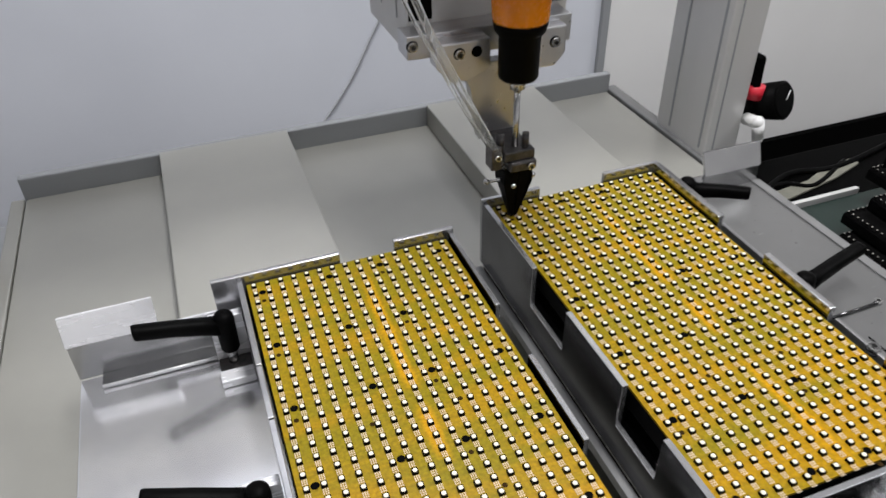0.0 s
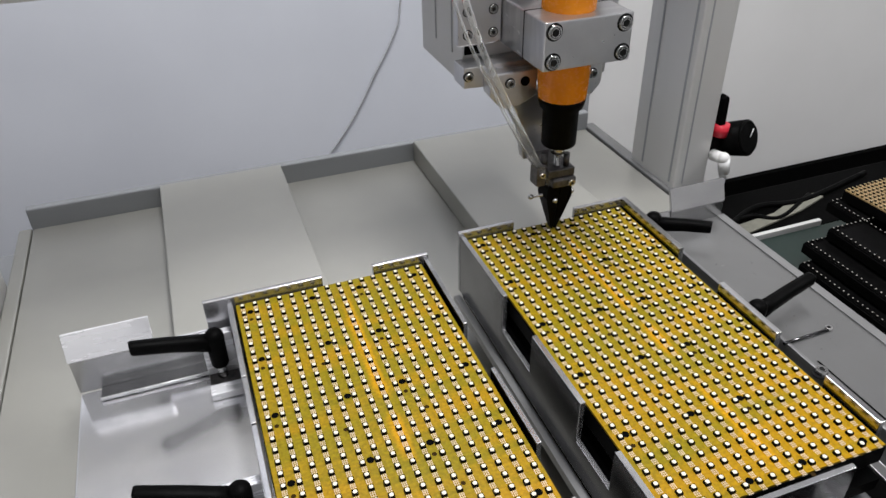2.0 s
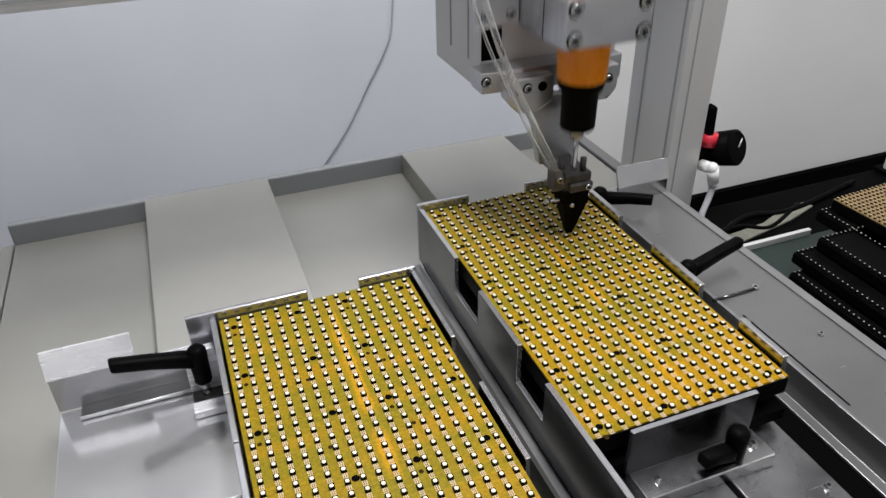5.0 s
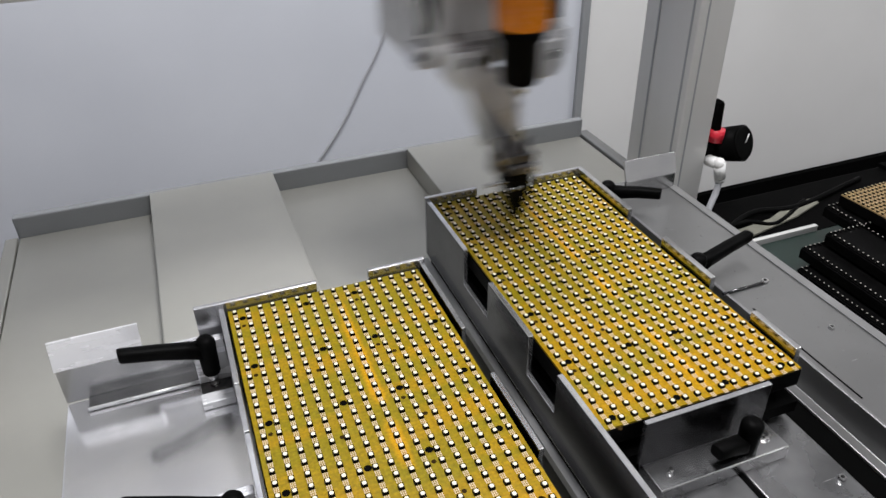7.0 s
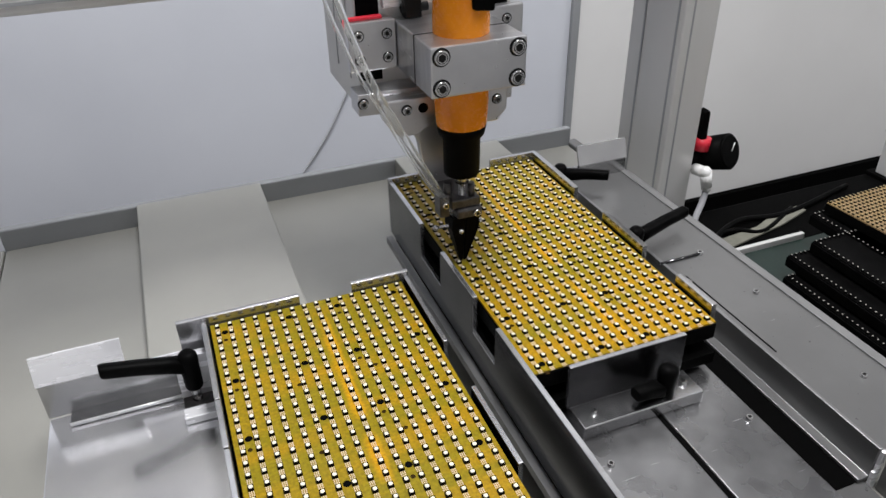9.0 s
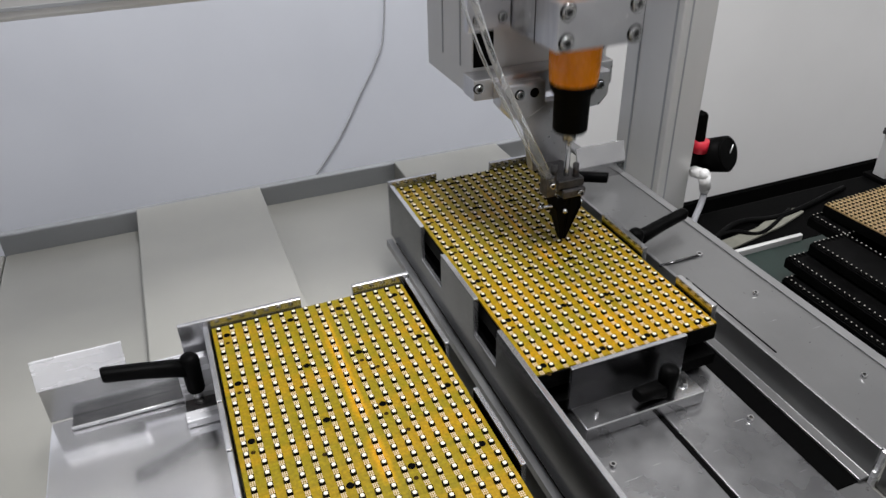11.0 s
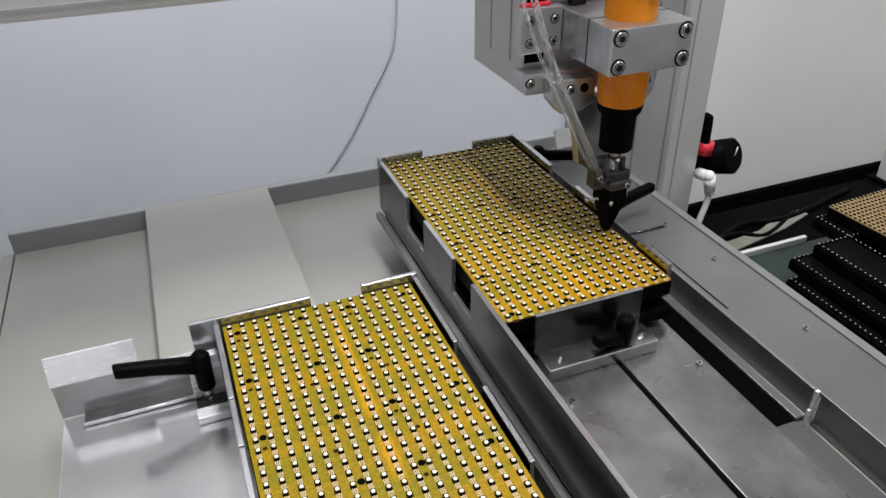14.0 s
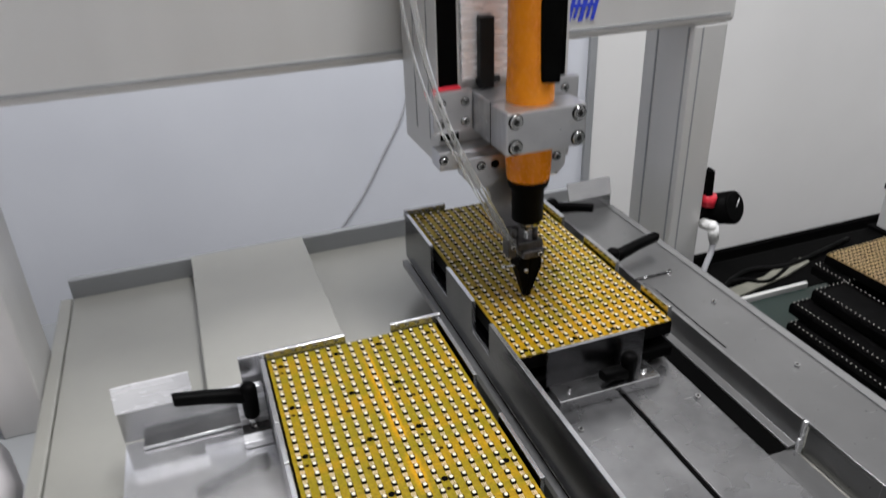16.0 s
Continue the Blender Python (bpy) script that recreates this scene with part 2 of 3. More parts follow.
def lathe(bm, profile, x=0.0, y=0.0, n=28, mat=0):
    """A turned body about a vertical axis: rows of (radius, height)."""
    rings = []
    for r, z in profile:
        rings.append([bm.verts.new((x + r * math.cos(2 * math.pi * k / n), y + r * math.sin(2 * math.pi * k / n), z)) for k in range(n)])
    for a, b in zip(rings, rings[1:]):
        for k in range(n):
            f = bm.faces.new((a[k], a[(k + 1) % n], b[(k + 1) % n], b[k]))
            f.smooth, f.material_index = True, mat
    bm.faces.new(list(reversed(rings[0]))).material_index = mat
    bm.faces.new(rings[-1]).material_index = mat
    return bm


def prism(bm, pts, y0, y1, bevel=0.0, axis="y"):
    """A plate with the outline pts, drawn through from y0 to y1 (axis y: pts are x, z; axis x: pts are y, z)."""
    def co(p, d):
        return (p[0], d, p[1]) if axis == "y" else ((d, p[0], p[1]) if axis == "x" else (p[0], p[1], d))
    a = [bm.verts.new(co(p, y0)) for p in pts]
    b = [bm.verts.new(co(p, y1)) for p in pts]
    fs = [bm.faces.new(a), bm.faces.new(list(reversed(b)))]
    for k in range(len(pts)):
        j = (k + 1) % len(pts)
        fs.append(bm.faces.new((a[j], a[k], b[k], b[j])))
    bmesh.ops.recalc_face_normals(bm, faces=fs)
    if bevel:
        bmesh.ops.bevel(bm, geom=list({e for f in fs for e in f.edges}), offset=bevel, segments=2, affect="EDGES", profile=0.5)
    return bm


def part(name, bm, mat, parent=None, label="", m=None):
    me = bpy.data.meshes.new(name)
    bm.to_mesh(me)
    bm.free()
    for x in mat if isinstance(mat, (list, tuple)) else [mat]:
        me.materials.append(x)
    ob = new(name, me)
    if parent:
        ob.parent = parent
    if m is not None:
        ob.matrix_basis = m
    if label:
        tagged(ob, label)
    return ob


def B():
    return bmesh.new()


def path_tube(bm, pts, r, n=10, closed_ends=True):
    """A bent tube through pts, with a Catmull-Rom curve between them."""
    P = [Vector(p) for p in pts]
    P = [P[0] * 2 - P[1]] + P + [P[-1] * 2 - P[-2]]
    line = []
    for i in range(1, len(P) - 2):
        for k in range(8):
            t = k / 8
            a, b, c, d = P[i - 1:i + 3]
            line.append(0.5 * ((2 * b) + (c - a) * t + (2 * a - 5 * b + 4 * c - d) * t * t + (3 * b - a - 3 * c + d) * t ** 3))
    line.append(P[-2])
    rings = []
    for i, p in enumerate(line):
        t = (line[min(i + 1, len(line) - 1)] - line[max(i - 1, 0)]).normalized()
        u = t.cross(Vector((0, 1, 0.123))).normalized()
        v = t.cross(u)
        rings.append([bm.verts.new(p + r * (math.cos(2 * math.pi * k / n) * u + math.sin(2 * math.pi * k / n) * v)) for k in range(n)])
    for a, b in zip(rings, rings[1:]):
        for k in range(n):
            bm.faces.new((a[k], a[(k + 1) % n], b[(k + 1) % n], b[k])).smooth = True
    bm.faces.new(list(reversed(rings[0])))
    bm.faces.new(rings[-1])
    bmesh.ops.recalc_face_normals(bm, faces=bm.faces)
    return bm


def empty(name, x=0.0, y=0.0, z=0.0):
    ob = new(name)
    ob.empty_display_size = 0.02
    ob.location = (x, y, z)
    return ob


def screw(bm, p, r, axis=(0, 0, 1), depth=0.003):
    """A socket-head screw: a collar, a ring and a sunk hexagon (material slots 0 and 1)."""
    p, a = Vector(p), Vector(axis)
    rod(bm, p - a * 0.001, p + a * depth, r, r * 0.94, 16, 0)
    if r > 0.0034:
        rod(bm, p - a * 0.001, p + a * 0.0003, r * 1.22, r * 1.22, 16, 1)
        rod(bm, p + a * depth * 0.9, p + a * (depth + 0.0001), r * 0.74, r * 0.74, 16, 1)
        rod(bm, p + a * depth * 0.9, p + a * (depth + 0.00015), r * 0.64, r * 0.64, 16, 0)
    rod(bm, p + a * depth * 0.9, p + a * (depth + 0.0002), r * 0.55, r * 0.55, 6, 1, False)
    return bm


# ---- the room ----
def structure(name, bm, mat, label):
    ob = part(name, bm, mat)
    return tagged(ob, label, name.split("_")[0], kind="structure")


structure("floor", box(B(), -3, 3.2, -2, 0.9, -0.05, 0.0), FLOORM, "grey factory floor under the benches")
WALL_Y = 0.80
structure("wall_north", box(B(), -3, 0.782, WALL_Y, WALL_Y + 0.1, 0.0, 2.699), WHITEWALL, "bluish white wall panel behind the machine")
structure("wall_north_right", box(B(), 0.785, 3.2, WALL_Y + 0.004, WALL_Y + 0.1, 0.464, 2.699), GREYWALL, "off-white wall beside the panel joint")
structure("baseboard", box(B(), 0.798, 3.2, WALL_Y - 0.01, WALL_Y + 0.1, 0.0, 0.463), DARK, "black lower wall band along the floor")
structure("trim", box(B(), 0.775, 0.792, WALL_Y - 0.012, WALL_Y - 0.001, 0.0, 2.699, 0.002), LIPPAINT, "grey upright joint strip on the wall")
structure("wall_west", box(B(), -3.1, -3, -2, 0.9, 0, 2.7), ROOM, "plain grey side wall")
structure("wall_east", box(B(), 3.2, 3.3, -2, 0.9, 0, 2.7), ROOM, "plain grey side wall")
structure("wall_south", box(B(), -3, 3.2, -2.1, -2, 0, 2.7), GREYWALL, "plain off-white rear wall")
structure("ceiling", box(B(), -3, 3.2, -2, 0.9, 2.7, 2.8), CEIL, "plain white ceiling with tube lamps")

cable = part("wall_cable", path_tube(B(), [(0.395, 0.796, 1.30), (0.408, 0.796, 1.10), (0.401, 0.796, 0.985), (0.382, 0.796, 0.933), (0.348, 0.796, 0.876), (0.309, 0.796, 0.809), (0.274, 0.796, 0.761), (0.237, 0.796, 0.716), (0.17, 0.796, 0.62)], 0.0018), CABLEGREY)
tagged(cable, "thin grey cable hanging down the white wall", "cable")

# ---- benches ----
def workbench(x0, x1, y0, y1, label, top_mat):
    ob = empty("workbench", (x0 + x1) / 2, (y0 + y1) / 2, 0.0)
    w, d = (x1 - x0) / 2, (y1 - y0) / 2
    part("bench_top", box(B(), -w, w, -d, d, 0.806, 0.846, 0.003), top_mat, ob)
    for sx in (-1, 1):
        for sy in (-1, 1):
            part("leg", box(B(), sx * (w - 0.06) - 0.03, sx * (w - 0.06) + 0.03, sy * (d - 0.05) - 0.03, sy * (d - 0.05) + 0.03, 0, 0.806), DARK, ob)
    return tagged(ob, label, "workbench")


workbench(-1.1, 0.578, -0.9, 0.43, "grey workbench that carries the machine", LIPPAINT)
workbench(0.582, 1.75, -0.9, 0.215, "dark side bench with stacked panels", DARK)


def crumpled_bag():
    """A low white bag with folds: a domed sheet on its own flat underside."""
    n = 30
    b = B()
    rings = []
    for i in range(1, 10):
        r = i / 9
        ring = []
        for k in range(n):
            a = 2 * math.pi * k / n
            wob = 1 + 0.05 * math.sin(3 * a + 0.6) + 0.03 * math.sin(7 * a)
            x, y = 0.165 * wob * r * math.cos(a), 0.31 * wob * r * math.sin(a)
            fold = 0.006 * math.sin(9 * a + 5 * r) * r * (1 - r) * 4 + 0.004 * math.sin(60 * x + 35 * y)
            ring.append(b.verts.new((x + 0.12 * -y, y, max(0.0, 0.105 * (1 - r ** 3) + fold * (1 - r ** 6)))))
        rings.append(ring)
    tip = b.verts.new((0, 0, 0.105))
    for k in range(n):
        b.faces.new((tip, rings[0][k], rings[0][(k + 1) % n]))
        for p, q in zip(rings, rings[1:]):
            b.faces.new((p[k], q[k], q[(k + 1) % n], p[(k + 1) % n]))
    b.faces.new(list(reversed(rings[-1])))
    for f in b.faces:
        f.smooth = len(f.verts) <= 4
    bmesh.ops.recalc_face_normals(b, faces=b.faces)
    ob = part("plastic_bag", b, BAG, None, "", pose(-0.424, 0.035, 0.8465))
    return tagged(ob, "crumpled white plastic bag lying on the bench", "bag")


crumpled_bag()
mat = part("bench_mat", box(B(), 0.60, 1.72, -0.85, 0.098, 0.8465, 0.852, 0.001), GREEN)
tagged(mat, "dark green antistatic mat on the side bench", "mat")
tray = part("mat_edge_bar", box(B(), 0.60, 0.735, 0.100, 0.106, 0.8465, 0.858, 0.001), COLUMN)
tagged(tray, "thin white edge bar along the green mat", "bar")

# ---- machine base and gantry ----
machine = empty("assembly_machine", 0.165, 0.1, 0.85)
MX, MY, MZ = 0.165, 0.1, 0.85


def mpart(name, bm, mt, label=""):
    bmesh.ops.translate(bm, verts=bm.verts, vec=(-MX, -MY, -MZ))
    return part(name, bm, mt, machine, label)


mpart("base_panel", box(B(), -0.2225, 0.552, -0.75, 0.403, 0.846, 0.89, 0.0015), PAINT, "light grey painted base panel")
mpart("edge_strip", box(B(), -0.240, -0.2245, -0.75, 0.408, 0.846, 0.889, 0.002), PAINT)
mpart("edge_strip", box(B(), 0.5545, 0.572, -0.75, 0.415, 0.846, 0.893, 0.002), BORDER)
mpart("rear_lip", box(B(), -0.224, 0.556, 0.4035, 0.415, 0.88, 0.917, 0.002), LIPPAINT, "mid-grey raised rear lip of the base")
for n0, n1 in ((-0.066, 0.0885), (0.275, 0.432)):
    mpart("axis_cover", box(B(), n0, n1, -0.72, 0.4025, 0.8905, 0.92, 0.0015), PAINT, "light grey box cover over the slide")
mpart("right_column", box(B(), 0.561, 0.609, 0.189, 0.29, 0.846, 1.208, 0.002), COLUMN, "silver extruded gantry column")
mpart("left_column", box(B(), -0.289, -0.2412, 0.189, 0.29, 0.846, 1.208, 0.002), COLUMN, "silver extruded gantry column")
for y in (0.200, 0.262):
    mpart("groove", box(B(), 0.5603, 0.5615, y - 0.0016, y + 0.0016, 0.90, 1.205), LIPPAINT)
mpart("groove", box(B(), 0.572, 0.574, 0.1882, 0.1895, 0.90, 1.205), LIPPAINT)
mpart("beam", box(B(), -0.30, 0.618, 0.190, 0.291, 1.2085, 1.335, 0.004), COLUMN, "silver extruded cross beam")
mpart("beam_groove", box(B(), -0.278, 0.610, 0.1885, 0.192, 1.217, 1.220), LIPPAINT)
b = B()
for k, (x, w) in enumerate(((0.386, 0.004), (0.394, 0.003), (0.4005, 0.005), (0.410, 0.003), (0.416, 0.004))):
    prism(b, [(x, 1.229 + 0.003 * (k % 2)), (x + w, 1.229 + 0.003 * (k % 2)), (x + w + 0.010, 1.268), (x + 0.010, 1.268)], 0.1885, 0.1905)
box(b, 0.390, 0.424, 0.1884, 0.1904, 1.244, 1.248)
box(b, 0.393, 0.428, 0.1884, 0.1904, 1.258, 1.262)
mpart("logo_mark", b, BLUEP, "blue slanted printed mark on the beam")
tagged(machine, "light grey desktop assembly machine with a silver gantry", "machine")


# ---- fixtures ----
def clamp_lever(parent, px, py, pz, angle, s, size=1.0, drop=0.0, rise=0.0):
    """Adjustable clamp lever: hub on a stud, tapered handle rising outwards."""
    hub = B()
    lathe(hub, [(0.0064, -0.026), (0.0070, -0.0245), (0.0074, -0.004), (0.0078, 0.002), (0.0074, 0.006), (0.0054, 0.0086), (0.001, 0.0092)], n=20)
    k = part("clamp_lever", hub, BLACK, parent, "black plastic clamp lever", pose(px, py, pz))
    hd = B()
    L = 0.062
    rows = [(0.002, 0.0060, 0.0076, -0.003), (0.014, 0.0056, 0.0064, -0.001), (0.035, 0.0054, 0.0056, 0.002), (0.060, 0.0052, 0.0052, 0.004), (L, 0.0046, 0.0046, 0.0042)]
    rings = []
    for d, w, h, z in rows:
        rings.append([hd.verts.new((d, w * math.copysign(abs(math.cos(a)) ** 0.5, math.cos(a)), z - drop + rise * d / L + h * math.copysign(abs(math.sin(a)) ** 0.5, math.sin(a)))) for a in [2 * math.pi * (i + .5) / 10 for i in range(10)]])
    for a, b in zip(rings, rings[1:]):
        for i in range(10):
            hd.faces.new((a[i], a[(i + 1) % 10], b[(i + 1) % 10], b[i])).smooth = True
    hd.faces.new(list(reversed(rings[0])))
    hd.faces.new(rings[-1])
    bmesh.ops.recalc_face_normals(hd, faces=hd.faces)
    bmesh.ops.scale(hd, verts=hd.verts, vec=(size, 1, 1))
    part("handle", hd, BLACK, k, "", pose(0, 0, 0, 0, 0, angle))
    st = B()
    rod(st, (0, 0, -0.042), (0, 0, -0.025), 0.004)
    part("stud", st, STEEL, k)
    return k


def wall_y(bm, x0, x1, y0, y1, z0, z1, notches, nz):
    """A long side plate along y with notches (from, to) cut from its top down to nz."""
    pts = [(y1, z0), (y1, z1)]
    for a, b in notches:
        pts += [(a, z1), (a, nz), (b, nz), (b, z1)]
    pts += [(y0, z1), (y0, z0)]
    prism(bm, pts, x0, x1, 0.0006, "x")
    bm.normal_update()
    # broad faces get the shaded slot, edges and notch walls the lit one
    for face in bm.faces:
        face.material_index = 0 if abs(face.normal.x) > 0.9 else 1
    return bm


def fixture(s, x0, label, name="fixture_stage"):
    """A sliding fixture for one panel. s = 1: levers at its left; s = -1: mirrored. Its own x runs from the lever side."""
    top = empty(name, x0, 0, 0)

    def X(v):
        return v if s > 0 else 0.15 - v

    def P(nm, bm, mt, lab=""):
        return part(nm, bm, mt, top, lab)

    # lower carriage plate with a slot, and the plate under the levers
    b = B()
    if s > 0:
        box(b, -0.139, 0.166, -0.62, 0.012, 0.930, 0.941, 0.001)
        P("carriage_plate", b, PLATE, "scratched milled aluminium plate")
    else:
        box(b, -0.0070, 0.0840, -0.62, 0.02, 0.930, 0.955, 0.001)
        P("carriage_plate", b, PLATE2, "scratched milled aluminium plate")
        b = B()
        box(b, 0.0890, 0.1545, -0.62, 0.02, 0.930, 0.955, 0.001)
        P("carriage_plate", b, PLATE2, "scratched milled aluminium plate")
        b = B()
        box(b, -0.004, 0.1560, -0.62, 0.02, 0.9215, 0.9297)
        # flat dark sheet stands in for the shade in the gap beside the rail
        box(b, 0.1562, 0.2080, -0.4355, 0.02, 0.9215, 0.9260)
        P("block_and_gap_shade", b, DARK)
        # near-black fill stands in for the shade down the slot
        P("slot_shade", box(B(), 0.0842, 0.0888, -0.6195, 0.0195, 0.9302, 0.9538), DARK)
        b = B()
        prism(b, [(0.2120, 0.9515), (0.2120, 0.956), (0.2928, 0.956), (0.2928, 0.9515)], -0.75, 0.03, 0.0005)
        P("angle_plate", b, GREYPLATE, "grey anodised top plate with small screws")
        b = B()
        box(b, 0.2121, 0.2155, -0.75, -0.4425, 0.9212, 0.9513)
        box(b, 0.1562, 0.2056, -0.75, -0.4360, 0.9212, 0.9250)
        P("front_cover", b, GREYPLATE, "grey bent cover before the rail")
        b = B()
        prism(b, [(0.1990, 0.9265), (0.1990, 0.9295), (0.2085, 0.9295), (0.2085, 0.9575), (0.2117, 0.9575), (0.2117, 0.9265)], -0.437, 0.03, 0.0006)
        P("angle_rail", b, RAIL, "grey angle rail along the slide")
        b = B()
        box(b, 0.2080, 0.2119, -0.4412, -0.4382, 0.9380, 0.9575, 0.0006)
        box(b, 0.2060, 0.2119, -0.4412, -0.4382, 0.9205, 0.9378, 0.0006)
        # pale end cap carries the reflection on the rail's end
        P("rail_end", b, ALUSHINE, "cut end of the rail, its gleam put into the colour")
        b = B()
        box(b, -0.0195, -0.0129, -0.62, 0.004, 0.932, 0.9400, 0.0004)
        P("side_flange", b, RAIL, "dull ledge along the side plate")
        P("plate_slit", box(B(), 0.2172, 0.2184, -0.325, -0.205, 0.9561, 0.9566), DARK)
        b = B()
        box(b, 0.2838, 0.2932, -0.75, 0.012, 0.9562, 0.9575, 0.0005)
        P("edge_rib", b, BORDER, "mid-grey border along the plate")
        P("guide_wire", rod(B(), (0.206, -0.179, 0.9575), (0.255, -0.178, 0.9575), 0.0014, 0.0014, 10), SIDE)
        P("screw", screw(B(), (0.255, -0.177, 0.956), 0.0032), [STEEL, SOCKET])
        P("bolt", screw(B(), (0.2092, -0.217, 0.956), 0.0048, (0, 0, 1), 0.005), [STEEL, SOCKET])
        for xx, yy, zz in [(0.26, -0.252 - 0.123 * k, 0.956) for k in range(4)] + [(0.026, -0.376, 0.955), (0.1455, -0.377, 0.955), (0.026, -0.53, 0.955), (0.1455, -0.53, 0.955)]:
            P("screw", screw(B(), (xx, yy, zz), 0.0026), [STEEL, SOCKET])

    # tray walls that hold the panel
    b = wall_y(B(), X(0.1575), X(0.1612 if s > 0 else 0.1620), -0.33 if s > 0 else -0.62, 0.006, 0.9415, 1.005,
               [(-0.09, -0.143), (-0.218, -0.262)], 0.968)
    P("side_plate", b, [SIDE, EDGE], "aluminium side plate with notches, faces dark and edges lit by colour")
    b = wall_y(B(), X(-0.0116), X(-0.0075), -0.33, 0.006, 0.9415, 1.005, [(-0.0875, -0.0885), (-0.135, -0.1365), (-0.218, -0.258)] if s > 0 else [(-0.088, -0.142), (-0.210, -0.258)], 0.985)
    if s < 0:
        b.free()
        b = wall_y(B(), X(-0.0125), X(-0.0075), -0.305, 0.006, 0.972, 1.0085, [(-0.088, -0.142), (-0.210, -0.258)], 0.985)
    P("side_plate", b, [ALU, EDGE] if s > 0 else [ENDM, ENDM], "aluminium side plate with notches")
    for a0, a1 in ((-0.030, 0.068), (0.112, 0.1625)) if s > 0 else ((-0.0125, 0.0425), (0.106, 0.1625)):
        b = B()
        box(b, a0 if s > 0 else a0 + 0.0, a1, 0.0065, 0.0105, 0.9415, 1.0078, 0.0006)
        P("end_plate", b, EDGE, "satin aluminium end plate")
    # front end plate, on its block
    if s < 0:
        b = B()
        box(b, 0.018, 0.118, -0.3265, -0.3225, 0.9675, 1.007, 0.0006)
        b.normal_update()
        # front and back painted shaded, the narrow edges painted lit
        for face in b.faces:
            face.material_index = 0 if abs(face.normal.y) > 0.9 else 1
        P("end_plate", b, [GLOSSDARK, EDGE], "aluminium front plate, faces dark and edges lit by colour")
        b = B()
        box(b, 0.0200, 0.124, -0.349, -0.3225, 0.9552, 0.9672, 0.001)
        P("clamp_block", b, ENDM)
        P("screw", screw(B(), (0.114, -0.336, 0.9672), 0.0033), [STEEL, SOCKET])
        P("screw", screw(B(), (0.035, -0.337, 0.9672), 0.0022), [STEEL, SOCKET])
        k = clamp_lever(top, 0.095, -0.339, 0.9845, 188, s, 0.50, 0.009)
    # underside of the panel tray
    b = B()
    box(b, -0.006, 0.156, -0.32, 0.005, 0.962, 0.972)
    P("tray_floor", b, DARK)

    # stop bracket: upright, foot and a leaning flag on top
    b = B()
    prism(b, [(X(-0.139), 0.9420), (X(-0.139), 0.9745), (X(-0.074), 0.9745), (X(-0.074), 0.9660), (X(-0.030), 0.9660), (X(-0.030), 0.9420)], 0.0115, 0.0150, 0.0005)
    P("stop_bracket", b, ENDM, "bent aluminium stop bracket")
    P("bracket_foot", box(B(), X(-0.1225), X(-0.030), -0.002, 0.0113, 0.9420, 0.9436, 0.0006), ENDM, "bent foot of the bracket")
    # the pale rod paints the highlight along the foot's bend
    P("foot_edge", rod(B(), (X(-0.1225), -0.0035, 0.9434), (X(-0.030), -0.0035, 0.9434), 0.0016, 0.0016, 10), ALUSHINE, "pale rod for the glint on the rounded foot edge")
    b = B()
    prism(b, [(0.0112, 0.9748), (0.0195, 0.9975), (0.0222, 0.9968), (0.0147, 0.9748)], X(-0.140), X(-0.074), 0.0003, "x")
    # left flanges take the lit copy, right ones the dimmer metal
    P("flag", b, ALUSHINE if s > 0 else ENDM, "leaning flange, toned as the light falls")
    b = B()
    prism(b, [(0.0112, 0.9662), (0.0140, 0.9745), (0.0168, 0.9740), (0.0147, 0.9662)], X(-0.0738), X(-0.031), 0.0003, "x")
    P("short_flag", b, ALUSHINE if s > 0 else ENDM, "short flange, toned as the light falls")
    # lever seats
    for yy, aa in ((-0.013, 184), (-0.1735, 169)):
        b = B()
        box(b, X(-0.038), X(-0.0128), yy - 0.0245, yy - 0.0125, 0.9420, 0.9490, 0.0008)
        box(b, X(-0.038), X(-0.0128), yy + 0.0065, yy + 0.014, 0.9420, 0.984, 0.0008)
        # thin dark plate stands in for the shade between seat and hub
        P("recess_shade", box(B(), X(-0.0375), X(-0.0132), yy - 0.0124, yy + 0.0064, 0.9420, 0.9440, 0.0004), DARKSTEEL, "dark plate for the shade under the lever hub")
        # seat painted pale to look lit despite the hub above it
        P("lever_seat", b, ALUSHINE, "aluminium lever seat, painted as lit")
        if s > 0:
            clamp_lever(top, X(-0.0265), yy + 0.002, 0.983, aa, s, 1.0, 0.0, 0.0095)
    if s < 0:
        clamp_lever(top, 0.186, -0.010, 0.985, -41, s, 0.88)
        clamp_lever(top, 0.186, -0.161, 0.985, 13, s, 1.15)
    tagged(top, label, "fixture")
    return top


